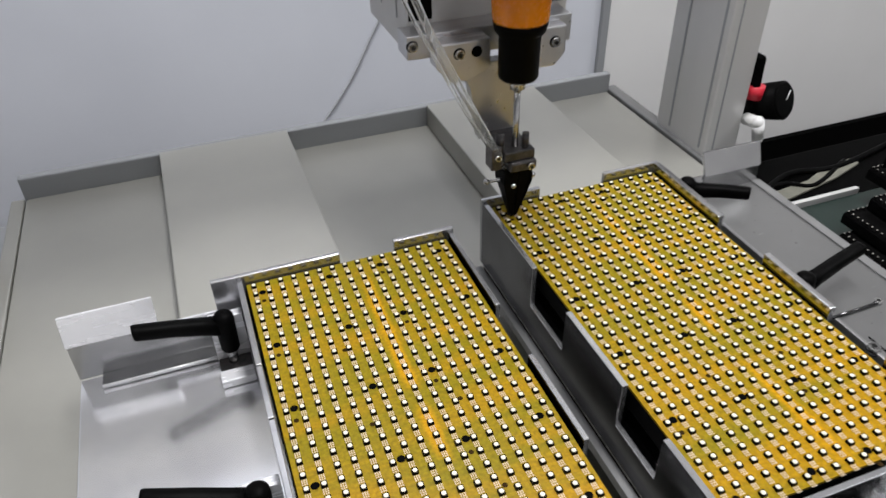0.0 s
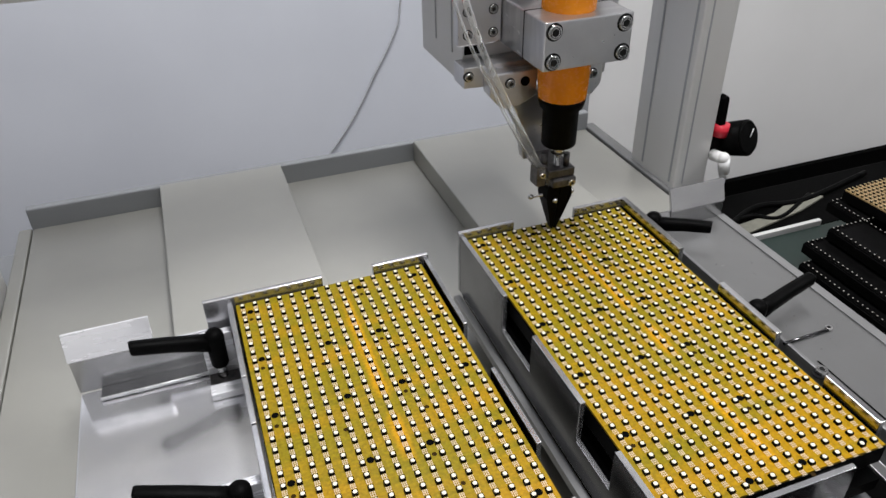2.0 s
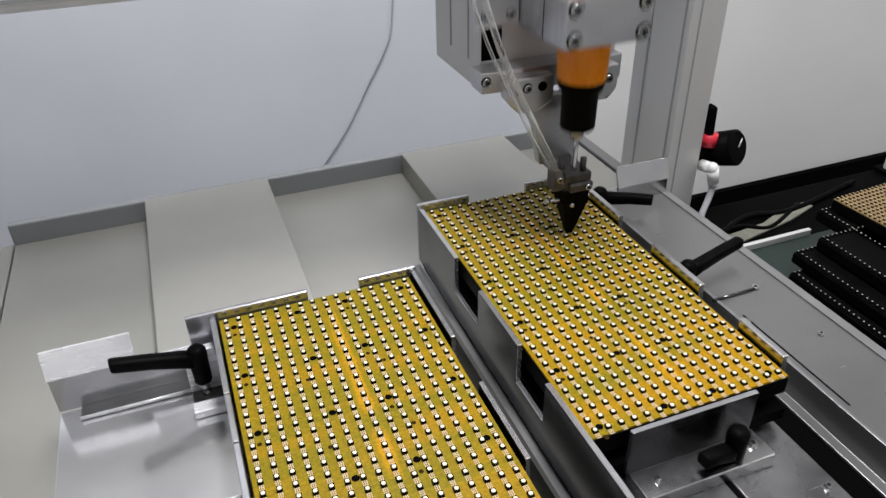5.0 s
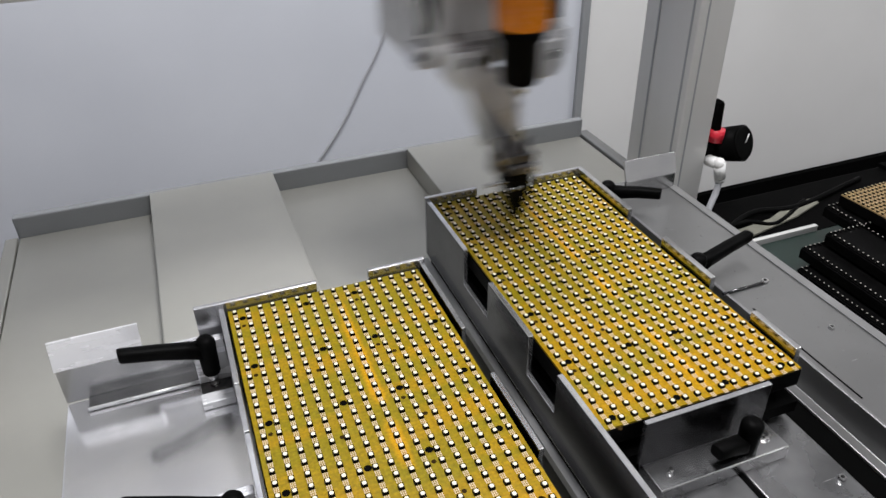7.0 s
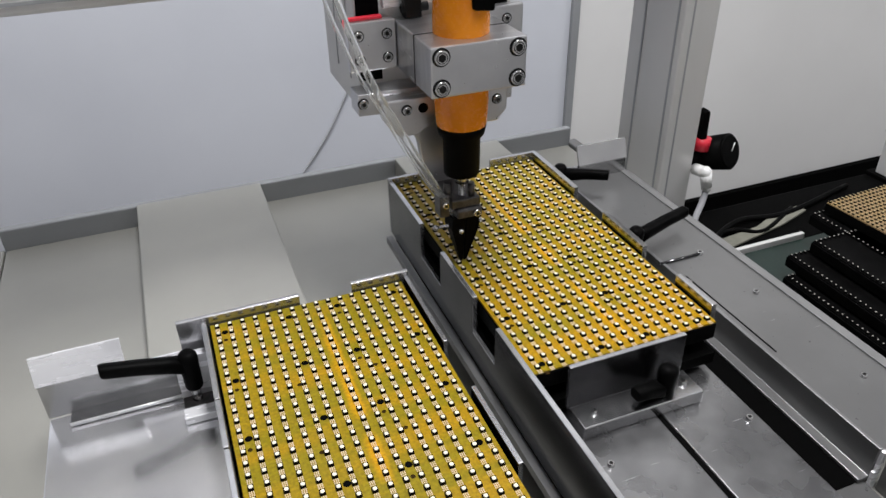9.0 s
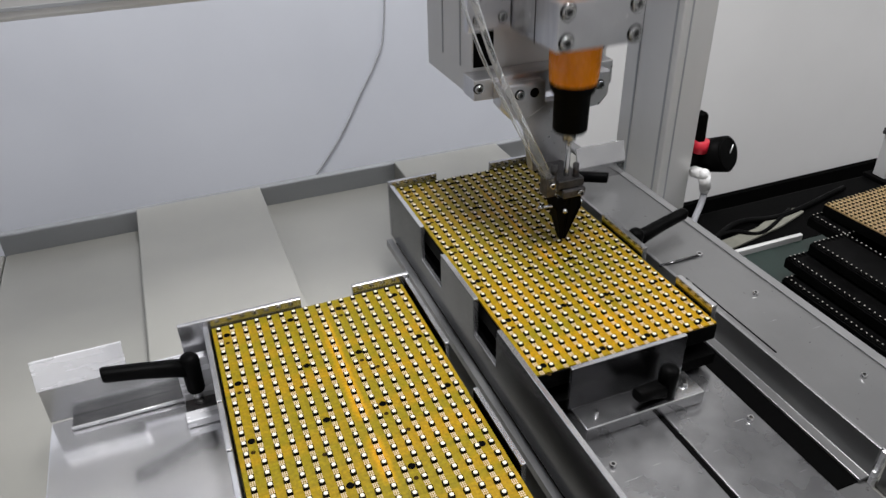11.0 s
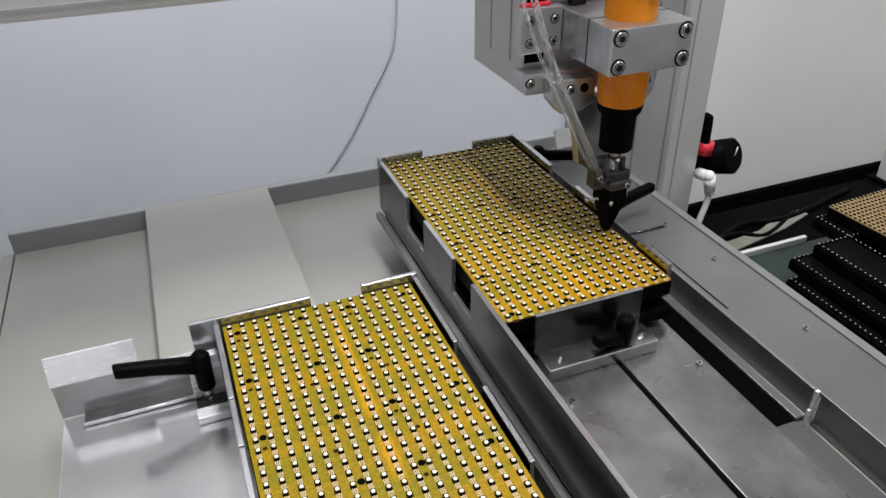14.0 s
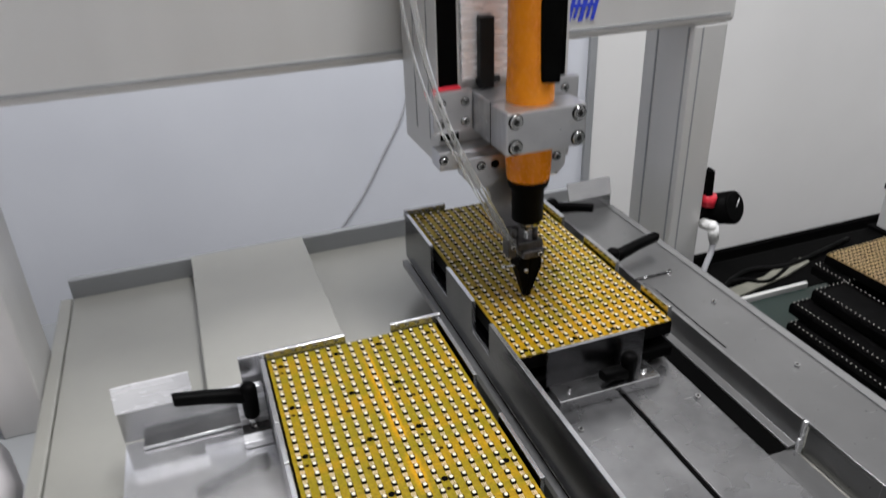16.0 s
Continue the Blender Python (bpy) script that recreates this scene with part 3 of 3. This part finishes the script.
def led_mesh():
    """One lamp: black body, rounded pale lens, three solder pads in front."""
    b = B()
    box(b, -0.00185, 0.00185, -0.00185, 0.00185, 0.0, 0.0021, 0.0, 0)
    n = 10
    rings = []
    for r, z in ((0.00140, 0.0021), (0.00136, 0.0024), (0.0010, 0.0026)):
        rings.append([b.verts.new((r * math.copysign(abs(math.cos(t)) ** 0.75, math.cos(t)), r * math.copysign(abs(math.sin(t)) ** 0.75, math.sin(t)), z)) for t in [2 * math.pi * (k + .5) / n for k in range(n)]])
    for a, c in zip(rings, rings[1:]):
        for k in range(n):
            b.faces.new((a[k], a[(k + 1) % n], c[(k + 1) % n], c[k])).material_index = 1
    b.faces.new(rings[-1]).material_index = 1
    for k in (-1, 0, 1):
        for y0 in (-0.0062, -0.0047, -0.0033):
            box(b, k * 0.00125 - 0.00036, k * 0.00125 + 0.00036, y0, y0 + 0.00095, 0.00005, 0.0004, 0.0, 2)
    me = bpy.data.meshes.new("led")
    b.to_mesh(me)
    b.free()
    for m in (BLACK, LEDTOP, LEDPAD):
        me.materials.append(m)
    return me


LED = led_mesh()
HOLES = [(x, y) for y in (-0.0085, -0.0685, -0.1285, -0.1885, -0.2485, -0.3075) for x in (0.005, 0.0555, 0.0955, 0.144)]


def led_panel(x0, label, near):
    """A yellow panel of 16 by 32 lamps in a black housing. near: the first row (from the back) that gets lamps as single parts."""
    top = empty("led_panel", x0, 0, 1.0)
    b = B()
    box(b, -0.0051, 0.1551, -0.3150, 0.0046, -0.0016, 0.0, 0.0)
    part("circuit_board", b, BOARD, top, "yellow printed circuit board")
    b = B()
    box(b, -0.0058, 0.1558, -0.3158, 0.0058, -0.016, -0.0018, 0.0008)
    part("housing", b, BLACK, top, "black plastic housing")
    for x, y in HOLES:
        b = B()
        bmesh.ops.create_circle(b, cap_ends=True, segments=14, radius=0.0026, matrix=Matrix.Translation((x, y, 0.00022)))
        part("screw_hole", b, DARK, top)
    small = [(x - 0.0005, y - 0.010) for x, y in HOLES if x in (0.005, 0.0955)] + [(0.047 + 0.057 * (k % 2), -0.09 - 0.068 * (k // 2)) for k in range(6)]
    b = B()
    for x, y in small:
        bmesh.ops.create_circle(b, cap_ends=True, segments=10, radius=0.0017, matrix=Matrix.Translation((x, y, 0.00018)))
    tagged(part("via_hole_field", b, VIA, top), kind="stuff")
    singles = [(i, j) for j in range(32) for i in range(16) if near <= j < near + 18]
    rest = [(i, j) for j in range(32) for i in range(16) if not near <= j < near + 18]
    for i, j in singles:
        ob = new("led", LED)
        ob.parent = top
        ob.location = (0.01 * i, -0.01 * j, 0.0)
    n0 = len(LED.vertices)
    co = np.zeros(n0 * 3)
    LED.vertices.foreach_get("co", co)
    co = co.reshape(-1, 3)
    verts, faces, mats = [], [], []
    polys = [list(p.vertices) for p in LED.polygons]
    pm = [p.material_index for p in LED.polygons]
    for k, (i, j) in enumerate(rest):
        verts += [(c[0] + 0.01 * i, c[1] - 0.01 * j, c[2]) for c in co]
        faces += [[v + k * n0 for v in p] for p in polys]
        mats += pm
    me = bpy.data.meshes.new("lamp_field")
    me.from_pydata(verts, [], faces)
    me.polygons.foreach_set("material_index", mats)
    for m in LED.materials:
        me.materials.append(m)
    ob = new("lamp_field", me)
    ob.parent = top
    tagged(ob, "further rows of small white lamps", kind="stuff")
    return tagged(top, label, "led panel", "led panels")


RX = 0.212
left_fixture = fixture(1, 0.0, "aluminium clamping fixture with black levers, standing still")
right_fixture = fixture(-1, RX, "aluminium clamping fixture on the moving slide, black levers")
left_panel = led_panel(0.0, "yellow led panel with white lamps clamped in the still fixture", 4)
right_panel = led_panel(RX, "yellow led panel with white lamps under the screwdriver", 0)

# ---- screwdriving head: its own origin is the nozzle's tip ----
head = empty("screwdriving_unit")


def hp(name, bm, mt, label="", parent=None):
    return part(name, bm, mt, parent or head, label)


b = B()
box(b, -0.066, 0.070, 0.060, 0.168, 0.128, 0.50, 0.0012)
hp("slide_body", b, COLUMN, "silver slide housing")
for yy in (0.084, 0.126):
    hp("slide_groove", box(B(), -0.0666, -0.0658, yy, yy + 0.0022, 0.150, 0.50), LIPPAINT)
hp("slide_plate", box(B(), -0.043, 0.050, 0.0555, 0.0599, 0.212, 0.50, 0.001), ALUSHINE, "bright aluminium slide plate")
# slot above; below the wing the black strips stand in for its shadow
hp("slide_shade", box(B(), -0.0645, -0.046, 0.0585, 0.0602, 0.155, 0.50), DARK, "dark guide slot, with painted shade below the wing")
hp("slide_shade", box(B(), 0.052, 0.066, 0.0585, 0.0602, 0.155, 0.50), DARK, "dark guide slot, with painted shade below the wing")
b = B()
prism(b, [(-0.074, 0.152), (-0.074, 0.134), (0.062, 0.130), (0.062, 0.152)], 0.036, 0.0598, 0.0008)
hp("lower_bracket", b, ALU, "aluminium bracket with screws")
b = B()
prism(b, [(-0.057, 0.149), (-0.014, 0.149), (-0.013, 0.126), (-0.030, 0.117), (-0.046, 0.118), (-0.057, 0.131)], 0.020, 0.0358, 0.0015)
hp("bracket_ear", b, ALU)
b = B()
prism(b, [(0.030, 0.148), (0.052, 0.148), (0.052, 0.126), (0.044, 0.116), (0.030, 0.116)], 0.024, 0.0358, 0.0015)
hp("bracket_ear", b, ALU)
b = B()
prism(b, [(-0.030, 0.126), (0.034, 0.126), (0.034, 0.118), (0.014, 0.112), (0.016, 0.060), (-0.018, 0.060), (-0.026, 0.106), (-0.030, 0.114)], 0.030, 0.040, 0.0008)
hp("arm", b, ALU, "aluminium arm down to the nozzle")
for x, yy, z in ((-0.070, 0.036, 0.1445), (-0.039, 0.020, 0.140), (0.042, 0.024, 0.136)):
    hp("screw", screw(B(), (x, yy, z), 0.0038, (0, -1, 0)), [STEEL, SOCKET])
hp("bore", rod(B(), (-0.025, 0.0194, 0.140), (-0.025, 0.022, 0.140), 0.0042), DARK)
b = B()
box(b, -0.013, 0.013, -0.010, 0.038, 0.058, 0.066, 0.001)
box(b, -0.009, 0.014, -0.013, 0.010, 0.049, 0.0578, 0.002)
rod(b, (-0.013, 0.0, 0.064), (-0.013, 0.0, 0.080), 0.0035)
rod(b, (0.007, -0.004, 0.066), (0.007, -0.004, 0.078), 0.0028)
box(b, -0.022, -0.013, -0.006, 0.008, 0.050, 0.070, 0.001)
hp("nozzle_block", b, [DARKSTEEL], "dark steel nozzle holder")
hp("screw", screw(B(), (0.008, -0.013, 0.0535), 0.003, (0, -1, 0)), [STEEL, SOCKET])
hp("screw", screw(B(), (-0.0175, -0.006, 0.062), 0.0026, (0, -1, 0)), [STEEL, SOCKET])
for sx in (-1, 1):
    b = B()
    pts = [(0.0004 * sx, 0.001), (0.0028 * sx, 0.001), (0.0125 * sx, 0.037), (0.0120 * sx, 0.0488), (0.0004 * sx, 0.0488)]
    prism(b, pts, -0.0095, 0.0095, 0.0005)
    for v in b.verts:
        v.co.y *= 0.3 + 0.7 * min(1.0, v.co.z / 0.036)
    hp("jaw", b, BLACK, "black gripping jaw of the nozzle")
b = B()
for p in ((-0.0240, 0.0, 0.038), (-0.005, -0.0105, 0.036), (0.0170, 0.0, 0.036)):
    bmesh.ops.create_uvsphere(b, u_segments=12, v_segments=8, radius=0.0026, matrix=Matrix.Translation(p))
rod(b, (-0.0240, 0, 0.038), (0.0170, 0, 0.036), 0.0014)
for f in b.faces:
    f.smooth = True
hp("jaw_pin", b, STEEL, "polished ball pin")
b = path_tube(B(), [(-0.006, -0.004, 0.044), (-0.030, -0.006, 0.090), (-0.058, -0.006, 0.145), (-0.080, -0.004, 0.195), (-0.098, 0.006, 0.27), (-0.105, 0.03, 0.40), (-0.09, 0.05, 0.52)], 0.0028, 12)
tube = hp("feed_tube", b, TUBE, "clear plastic screw feed tube")
tube.visible_shadow = False
b = path_tube(B(), [(-0.008, -0.001, 0.046), (-0.036, 0.000, 0.092), (-0.064, 0.002, 0.147), (-0.087, 0.004, 0.197), (-0.106, 0.012, 0.27), (-0.114, 0.034, 0.40), (-0.098, 0.052, 0.52)], 0.0014, 10)
hose = hp("air_hose", b, TUBE, "thin clear air hose beside the feed tube")
hose.visible_shadow = False

driver = empty("driver")
driver.parent = head
b = B()
prism(b, [(-0.036, -0.031), (0.040, -0.031), (0.040, 0.0552), (-0.036, 0.0552)], 0.166, 0.204, 0.0012, "z")
hp("clamp_block", b, ALU, "milled aluminium clamp block", driver)
b = B()
box(b, -0.0755, -0.0365, 0.046, 0.0552, 0.167, 0.2060, 0.001)
hp("clamp_wing", b, ALU, "aluminium mounting wing", driver)
hp("clamp_wing", box(B(), 0.0405, 0.075, 0.046, 0.0552, 0.167, 0.2060, 0.001), ALU, "aluminium mounting wing", driver)
for x in (-0.028, 0.0325):
    for z in (0.1735, 0.1965):
        hp("screw", screw(B(), (x, -0.031, z), 0.0058, (0, -1, 0), 0.0022), [STEEL, SOCKET], "", driver)
for x in (-0.044, -0.067, 0.060):
    for z in (0.1765, 0.1955):
        hp("screw", screw(B(), (x, 0.046, z), 0.0036, (0, -1, 0), 0.001), [STEEL, SOCKET], "", driver)
b = B()
lathe(b, [(0.0195, 0.128), (0.0205, 0.133), (0.0215, 0.150), (0.0215, 0.215), (0.0205, 0.232), (0.0205, 0.300), (0.022, 0.33), (0.022, 0.42), (0.015, 0.43)])
hp("driver_body", b, ORANGE, "orange electric screwdriver body", driver)
b = B()
lathe(b, [(0.0140, 0.0865), (0.0150, 0.088), (0.0154, 0.119), (0.0186, 0.1225), (0.0200, 0.128), (0.0200, 0.1305)])
hp("driver_nose", b, BLACK, "black nose cap of the screwdriver", driver)
b = B()
lathe(b, [(0.006, 0.078), (0.006, 0.0866)])
rod(b, (0, 0, 0.012), (0, 0, 0.080), 0.0026)
hp("driver_bit", b, STEEL, "steel driver bit", driver)
b = B()
prism(b, [(0.000, 0.224), (0.017, 0.222), (0.019, 0.30), (0.022, 0.35), (0.006, 0.35), (-0.002, 0.29)], -0.0242, -0.006, 0.002)
hp("grip_inlay", b, BLACK, "black rubber grip inlay", driver)
b = B()
box(b, -0.074, -0.046, 0.0500, 0.0552, 0.2062, 0.2088, 0.0006)
hp("label_plate", b, REDP, "small red tag", driver)
b = B()
box(b, -0.028, -0.014, 0.046, 0.0552, 0.2045, 0.27, 0.001)
rod(b, (-0.030, 0.050, 0.212), (-0.008, 0.050, 0.212), 0.0035)
hp("guide_bolt", b, SOCKET, "black upright stop bar", driver)
hp("block_seam", box(B(), -0.0363, 0.0403, 0.0040, 0.0052, 0.1657, 0.2043), SOCKET, "dark joint of the two clamp halves", driver)
tagged(head, "aluminium gantry unit holding an orange electric screwdriver", "screwdriver unit")
carriage = part("gantry_carriage", box(B(), -0.06, 0.065, -0.0030, 0.0030, 0.0, 0.10, 0.001), COLUMN)
tagged(carriage, "silver carriage plate that rides on the gantry beam", "carriage")

# ---- air valve beside the column ----
valve = empty("air_valve", 0.620, 0.200, 0.945)
b = B()
rod(b, (0.020, 0.012, -0.004), (0.0345, -0.022, 0.0105), 0.0215, 0.0235, 30)
rod(b, (0.0345, -0.022, 0.0105), (0.0355, -0.0245, 0.0115), 0.0235, 0.0205, 30)
rod(b, (-0.0105, 0.004, 0.0), (0.024, 0.004, 0.0), 0.012, 0.010, 20)
part("gauge_body", b, BLACK, valve, "black round valve body")
b = B()
rod(b, (0.004, -0.004, 0.012), (0.005, -0.004, 0.028), 0.0105)
part("collar", b, REDP, valve, "red collar")
b = B()
prism(b, [(-0.003, 0.0282), (0.006, 0.0282), (0.0045, 0.064), (0.001, 0.068), (-0.004, 0.064)], -0.010, 0.002, 0.001)
part("switch_lever", b, BLACK, valve, "black upright switch lever")
b = B()
rod(b, (-0.004, -0.010, -0.012), (-0.005, -0.030, -0.008), 0.0075, 0.0075, 18)
rod(b, (-0.004, -0.030, -0.007), (0.0005, -0.031, -0.028), 0.0078, 0.0070, 18)
rod(b, (0.0005, -0.031, -0.028), (0.0008, -0.031, -0.033), 0.0062, 0.0062, 18)
bmesh.ops.create_uvsphere(b, u_segments=16, v_segments=10, radius=0.0079, matrix=Matrix.Translation((-0.0045, -0.030, -0.0075)))
for face in b.faces:
    face.smooth = len(face.verts) <= 4
part("hose_elbow", b, WHITEP, valve, "white plastic hose elbow")
b = path_tube(B(), [(0.0008, -0.031, -0.032), (-0.004, -0.034, -0.048), (-0.016, -0.040, -0.07), (-0.026, -0.05, -0.098)], 0.0042)
part("hose", b, CABLEGREY, valve, "grey translucent hose")
b = B()
rod(b, (0.0358, -0.0252, 0.0122), (0.0420, -0.0215, 0.0220), 0.0007, 0.0007, 8)
part("dial_mark", b, WHITEP, valve, "thin white mark on the dial")
tagged(valve, "black round air valve with red collar and white elbow", "valve")


# ---- stacked spare panels on the bench ----
def spare_panel(x, y, z, turn, rows, label):
    top = empty("spare_led_panel", x, y, z)
    top.rotation_euler = (0, 0, radians(turn))
    part("housing", box(B(), 0, 0.16, -0.32, 0, 0.0, 0.0125, 0.001), BLACK, top, "black panel housing")
    part("circuit_board", box(B(), 0.001, 0.159, -0.319, -0.001, 0.0126, 0.0140), BROWNBOARD if rows else BLACK, top)
    n0 = len(LED.vertices)
    co = np.zeros(n0 * 3)
    LED.vertices.foreach_get("co", co)
    co = co.reshape(-1, 3)
    polys = [list(p.vertices) for p in LED.polygons]
    verts, faces, mats = [], [], []
    cells = [(i, j) for j in range(47) for i in range(24) if rows or i == 0 or j == 0]
    for k, (i, j) in enumerate(cells):
        verts += [(c[0] * 0.62 + 0.0035 + 0.00665 * i, c[1] * 0.62 - 0.0035 - 0.00665 * j, c[2] + 0.0140) for c in co]
        faces += [[v + k * n0 for v in p] for p in polys]
        mats += [p.material_index for p in LED.polygons]
    me = bpy.data.meshes.new("lamp_field")
    me.from_pydata(verts, [], faces)
    me.polygons.foreach_set("material_index", mats)
    for m in (BLACK, SPARETOP if rows else LEDDULL, BROWNBOARD if rows else BLACK):
        me.materials.append(m)
    ob = new("lamp_field", me)
    ob.parent = top
    tagged(ob, "rows of small dull lamps", kind="stuff")
    return tagged(top, label, "led panel", "spare led panels")


for k, (px, py, full) in enumerate([(0.832, 0.080, 0), (0.835, 0.082, 0), (0.715, 0.084, 0), (0.728, 0.078, 1)]):
    spare_panel(px, py, 0.852 + 0.0168 * k, 3.5 * full, full, "spare led panel in a black housing, in a stack")
for k, (px, py, full) in enumerate([(0.628, 0.025, 0), (0.642, 0.040, 0), (0.668, 0.034, 0)]):
    spare_panel(px, py, 0.852 + 0.0168 * k, 0, full, "spare led panel lying on the green mat")
post = empty("bench_post", 0.984, 0.195, 0.846)
part("upright", box(B(), -0.011, 0.011, -0.011, 0.011, 0.0, 0.082, 0.002), COLUMN, post)
part("foot", box(B(), -0.02, 0.02, -0.02, 0.02, 0.0, 0.006, 0.001), DARK, post)
part("clip", box(B(), -0.014, 0.010, -0.0135, 0.0135, 0.070, 0.080, 0.002), DARKSTEEL, post)
tagged(post, "silver upright post standing on the side bench", "post")

b = path_tube(B(), [(0.585, 0.12, 0.8505), (0.68, 0.165, 0.852), (0.76, 0.16, 0.850), (0.9, 0.19, 0.850)], 0.004)
tagged(part("bench_cable", b, BLACK), "black cable lying on the side bench", "cable")
b = path_tube(B(), [(0.585, 0.14, 0.8505), (0.66, 0.15, 0.852), (0.70, 0.135, 0.850), (0.78, 0.17, 0.850)], 0.003)
tagged(part("bench_cable", b, BLACK), "thin black cable on the side bench", "cable")
b = B()
prism(b, [(0.63, 0.140), (0.70, 0.148), (0.73, 0.160), (0.79, 0.172), (0.795, 0.158), (0.74, 0.140), (0.63, 0.118)], 0.8465, 0.850, 0.001, "z")
tagged(part("cloth_strip", b, BEIGE), "beige cloth strip lying on the side bench", "cloth")


# ---- what moves ----
def motions():
    # y of the right slide
    slide = [(0, .028), (0.9, .028), (1.1, .0205), (2.1, .0205), (2.35, .028), (3.3, .028), (3.4, .050), (3.5, .078), (3.6, .098), (3.7, .100),
             (8.1, .100), (8.2, .121), (8.3, .150), (8.4, .1695), (8.5, .171), (12.9, .171), (13.0, .190), (13.1, .217), (13.2, .2365), (13.3, .238), (16, .238)]
    rows = [(t, pose(RX, y, 0)) for t, y in slide]
    walk(right_fixture, rows)
    walk(right_panel, [(t, pose(RX, y, 1.0)) for t, y in slide])
    # stops of the head: arrival (nozzle down), departure, x
    stops = [(-0.3, 0.84, .2185), (1.2, 2.03, .288), (2.45, 3.25, .357), (3.62, 4.45, .357), (4.75, 5.62, .317), (5.92, 6.86, .263), (7.18, 8.04, .2165),
             (8.38, 9.28, .2165), (9.58, 10.48, .263), (10.78, 11.64, .317), (11.98, 12.80, .358), (13.2, 14.04, .358), (14.4, 15.22, .3175), (15.58, 16.6, .257)]
    hx, dz = [], []
    lift = 0.024
    up = 0.040
    for k, (a, d, x) in enumerate(stops):
        if a >= 0:
            hx += [(a - 0.10, x, 1.0 + lift * (0.9 if k else 1)), (a, x, 1.001)]
            dz += [(a - 0.02, up), (a + 0.10, up * 0.97), (a + 0.36, 0.003), (a + 0.42, 0.0)]
        else:
            hx += [(0.0, x, 1.001)]
            dz += [(0.0, 0.037), (0.1, 0.033), (0.2, 0.024), (0.3, 0.012), (0.4, 0.001), (0.45, 0.0)]
        if d < 16:
            hx += [(d, x, 1.001), (d + 0.11, x, 1.0 + lift)]
            dz += [(d, 0.0), (d + 0.13, up)]
        else:
            hx += [(16.0, x, 1.001)]
    dz = [r for r in dz if r[0] <= 16.0]
    if dz[-1][0] < 16.0:
        dz.append((16.0, 0.0))
    walk(head, [(t, pose(x, 0.015, z)) for t, x, z in hx])
    walk(driver, [(t, pose(0, 0, z)) for t, z in dz])
    walk(carriage, [(t, pose(x, 0.1866, 1.222)) for t, x, z in hx])
    # the hanging cable is dragged along by a quarter of the way
    walk(cable, [(t, pose(0.28 * (x - 0.357), 0, 0)) for t, x, z in hx])


motions()
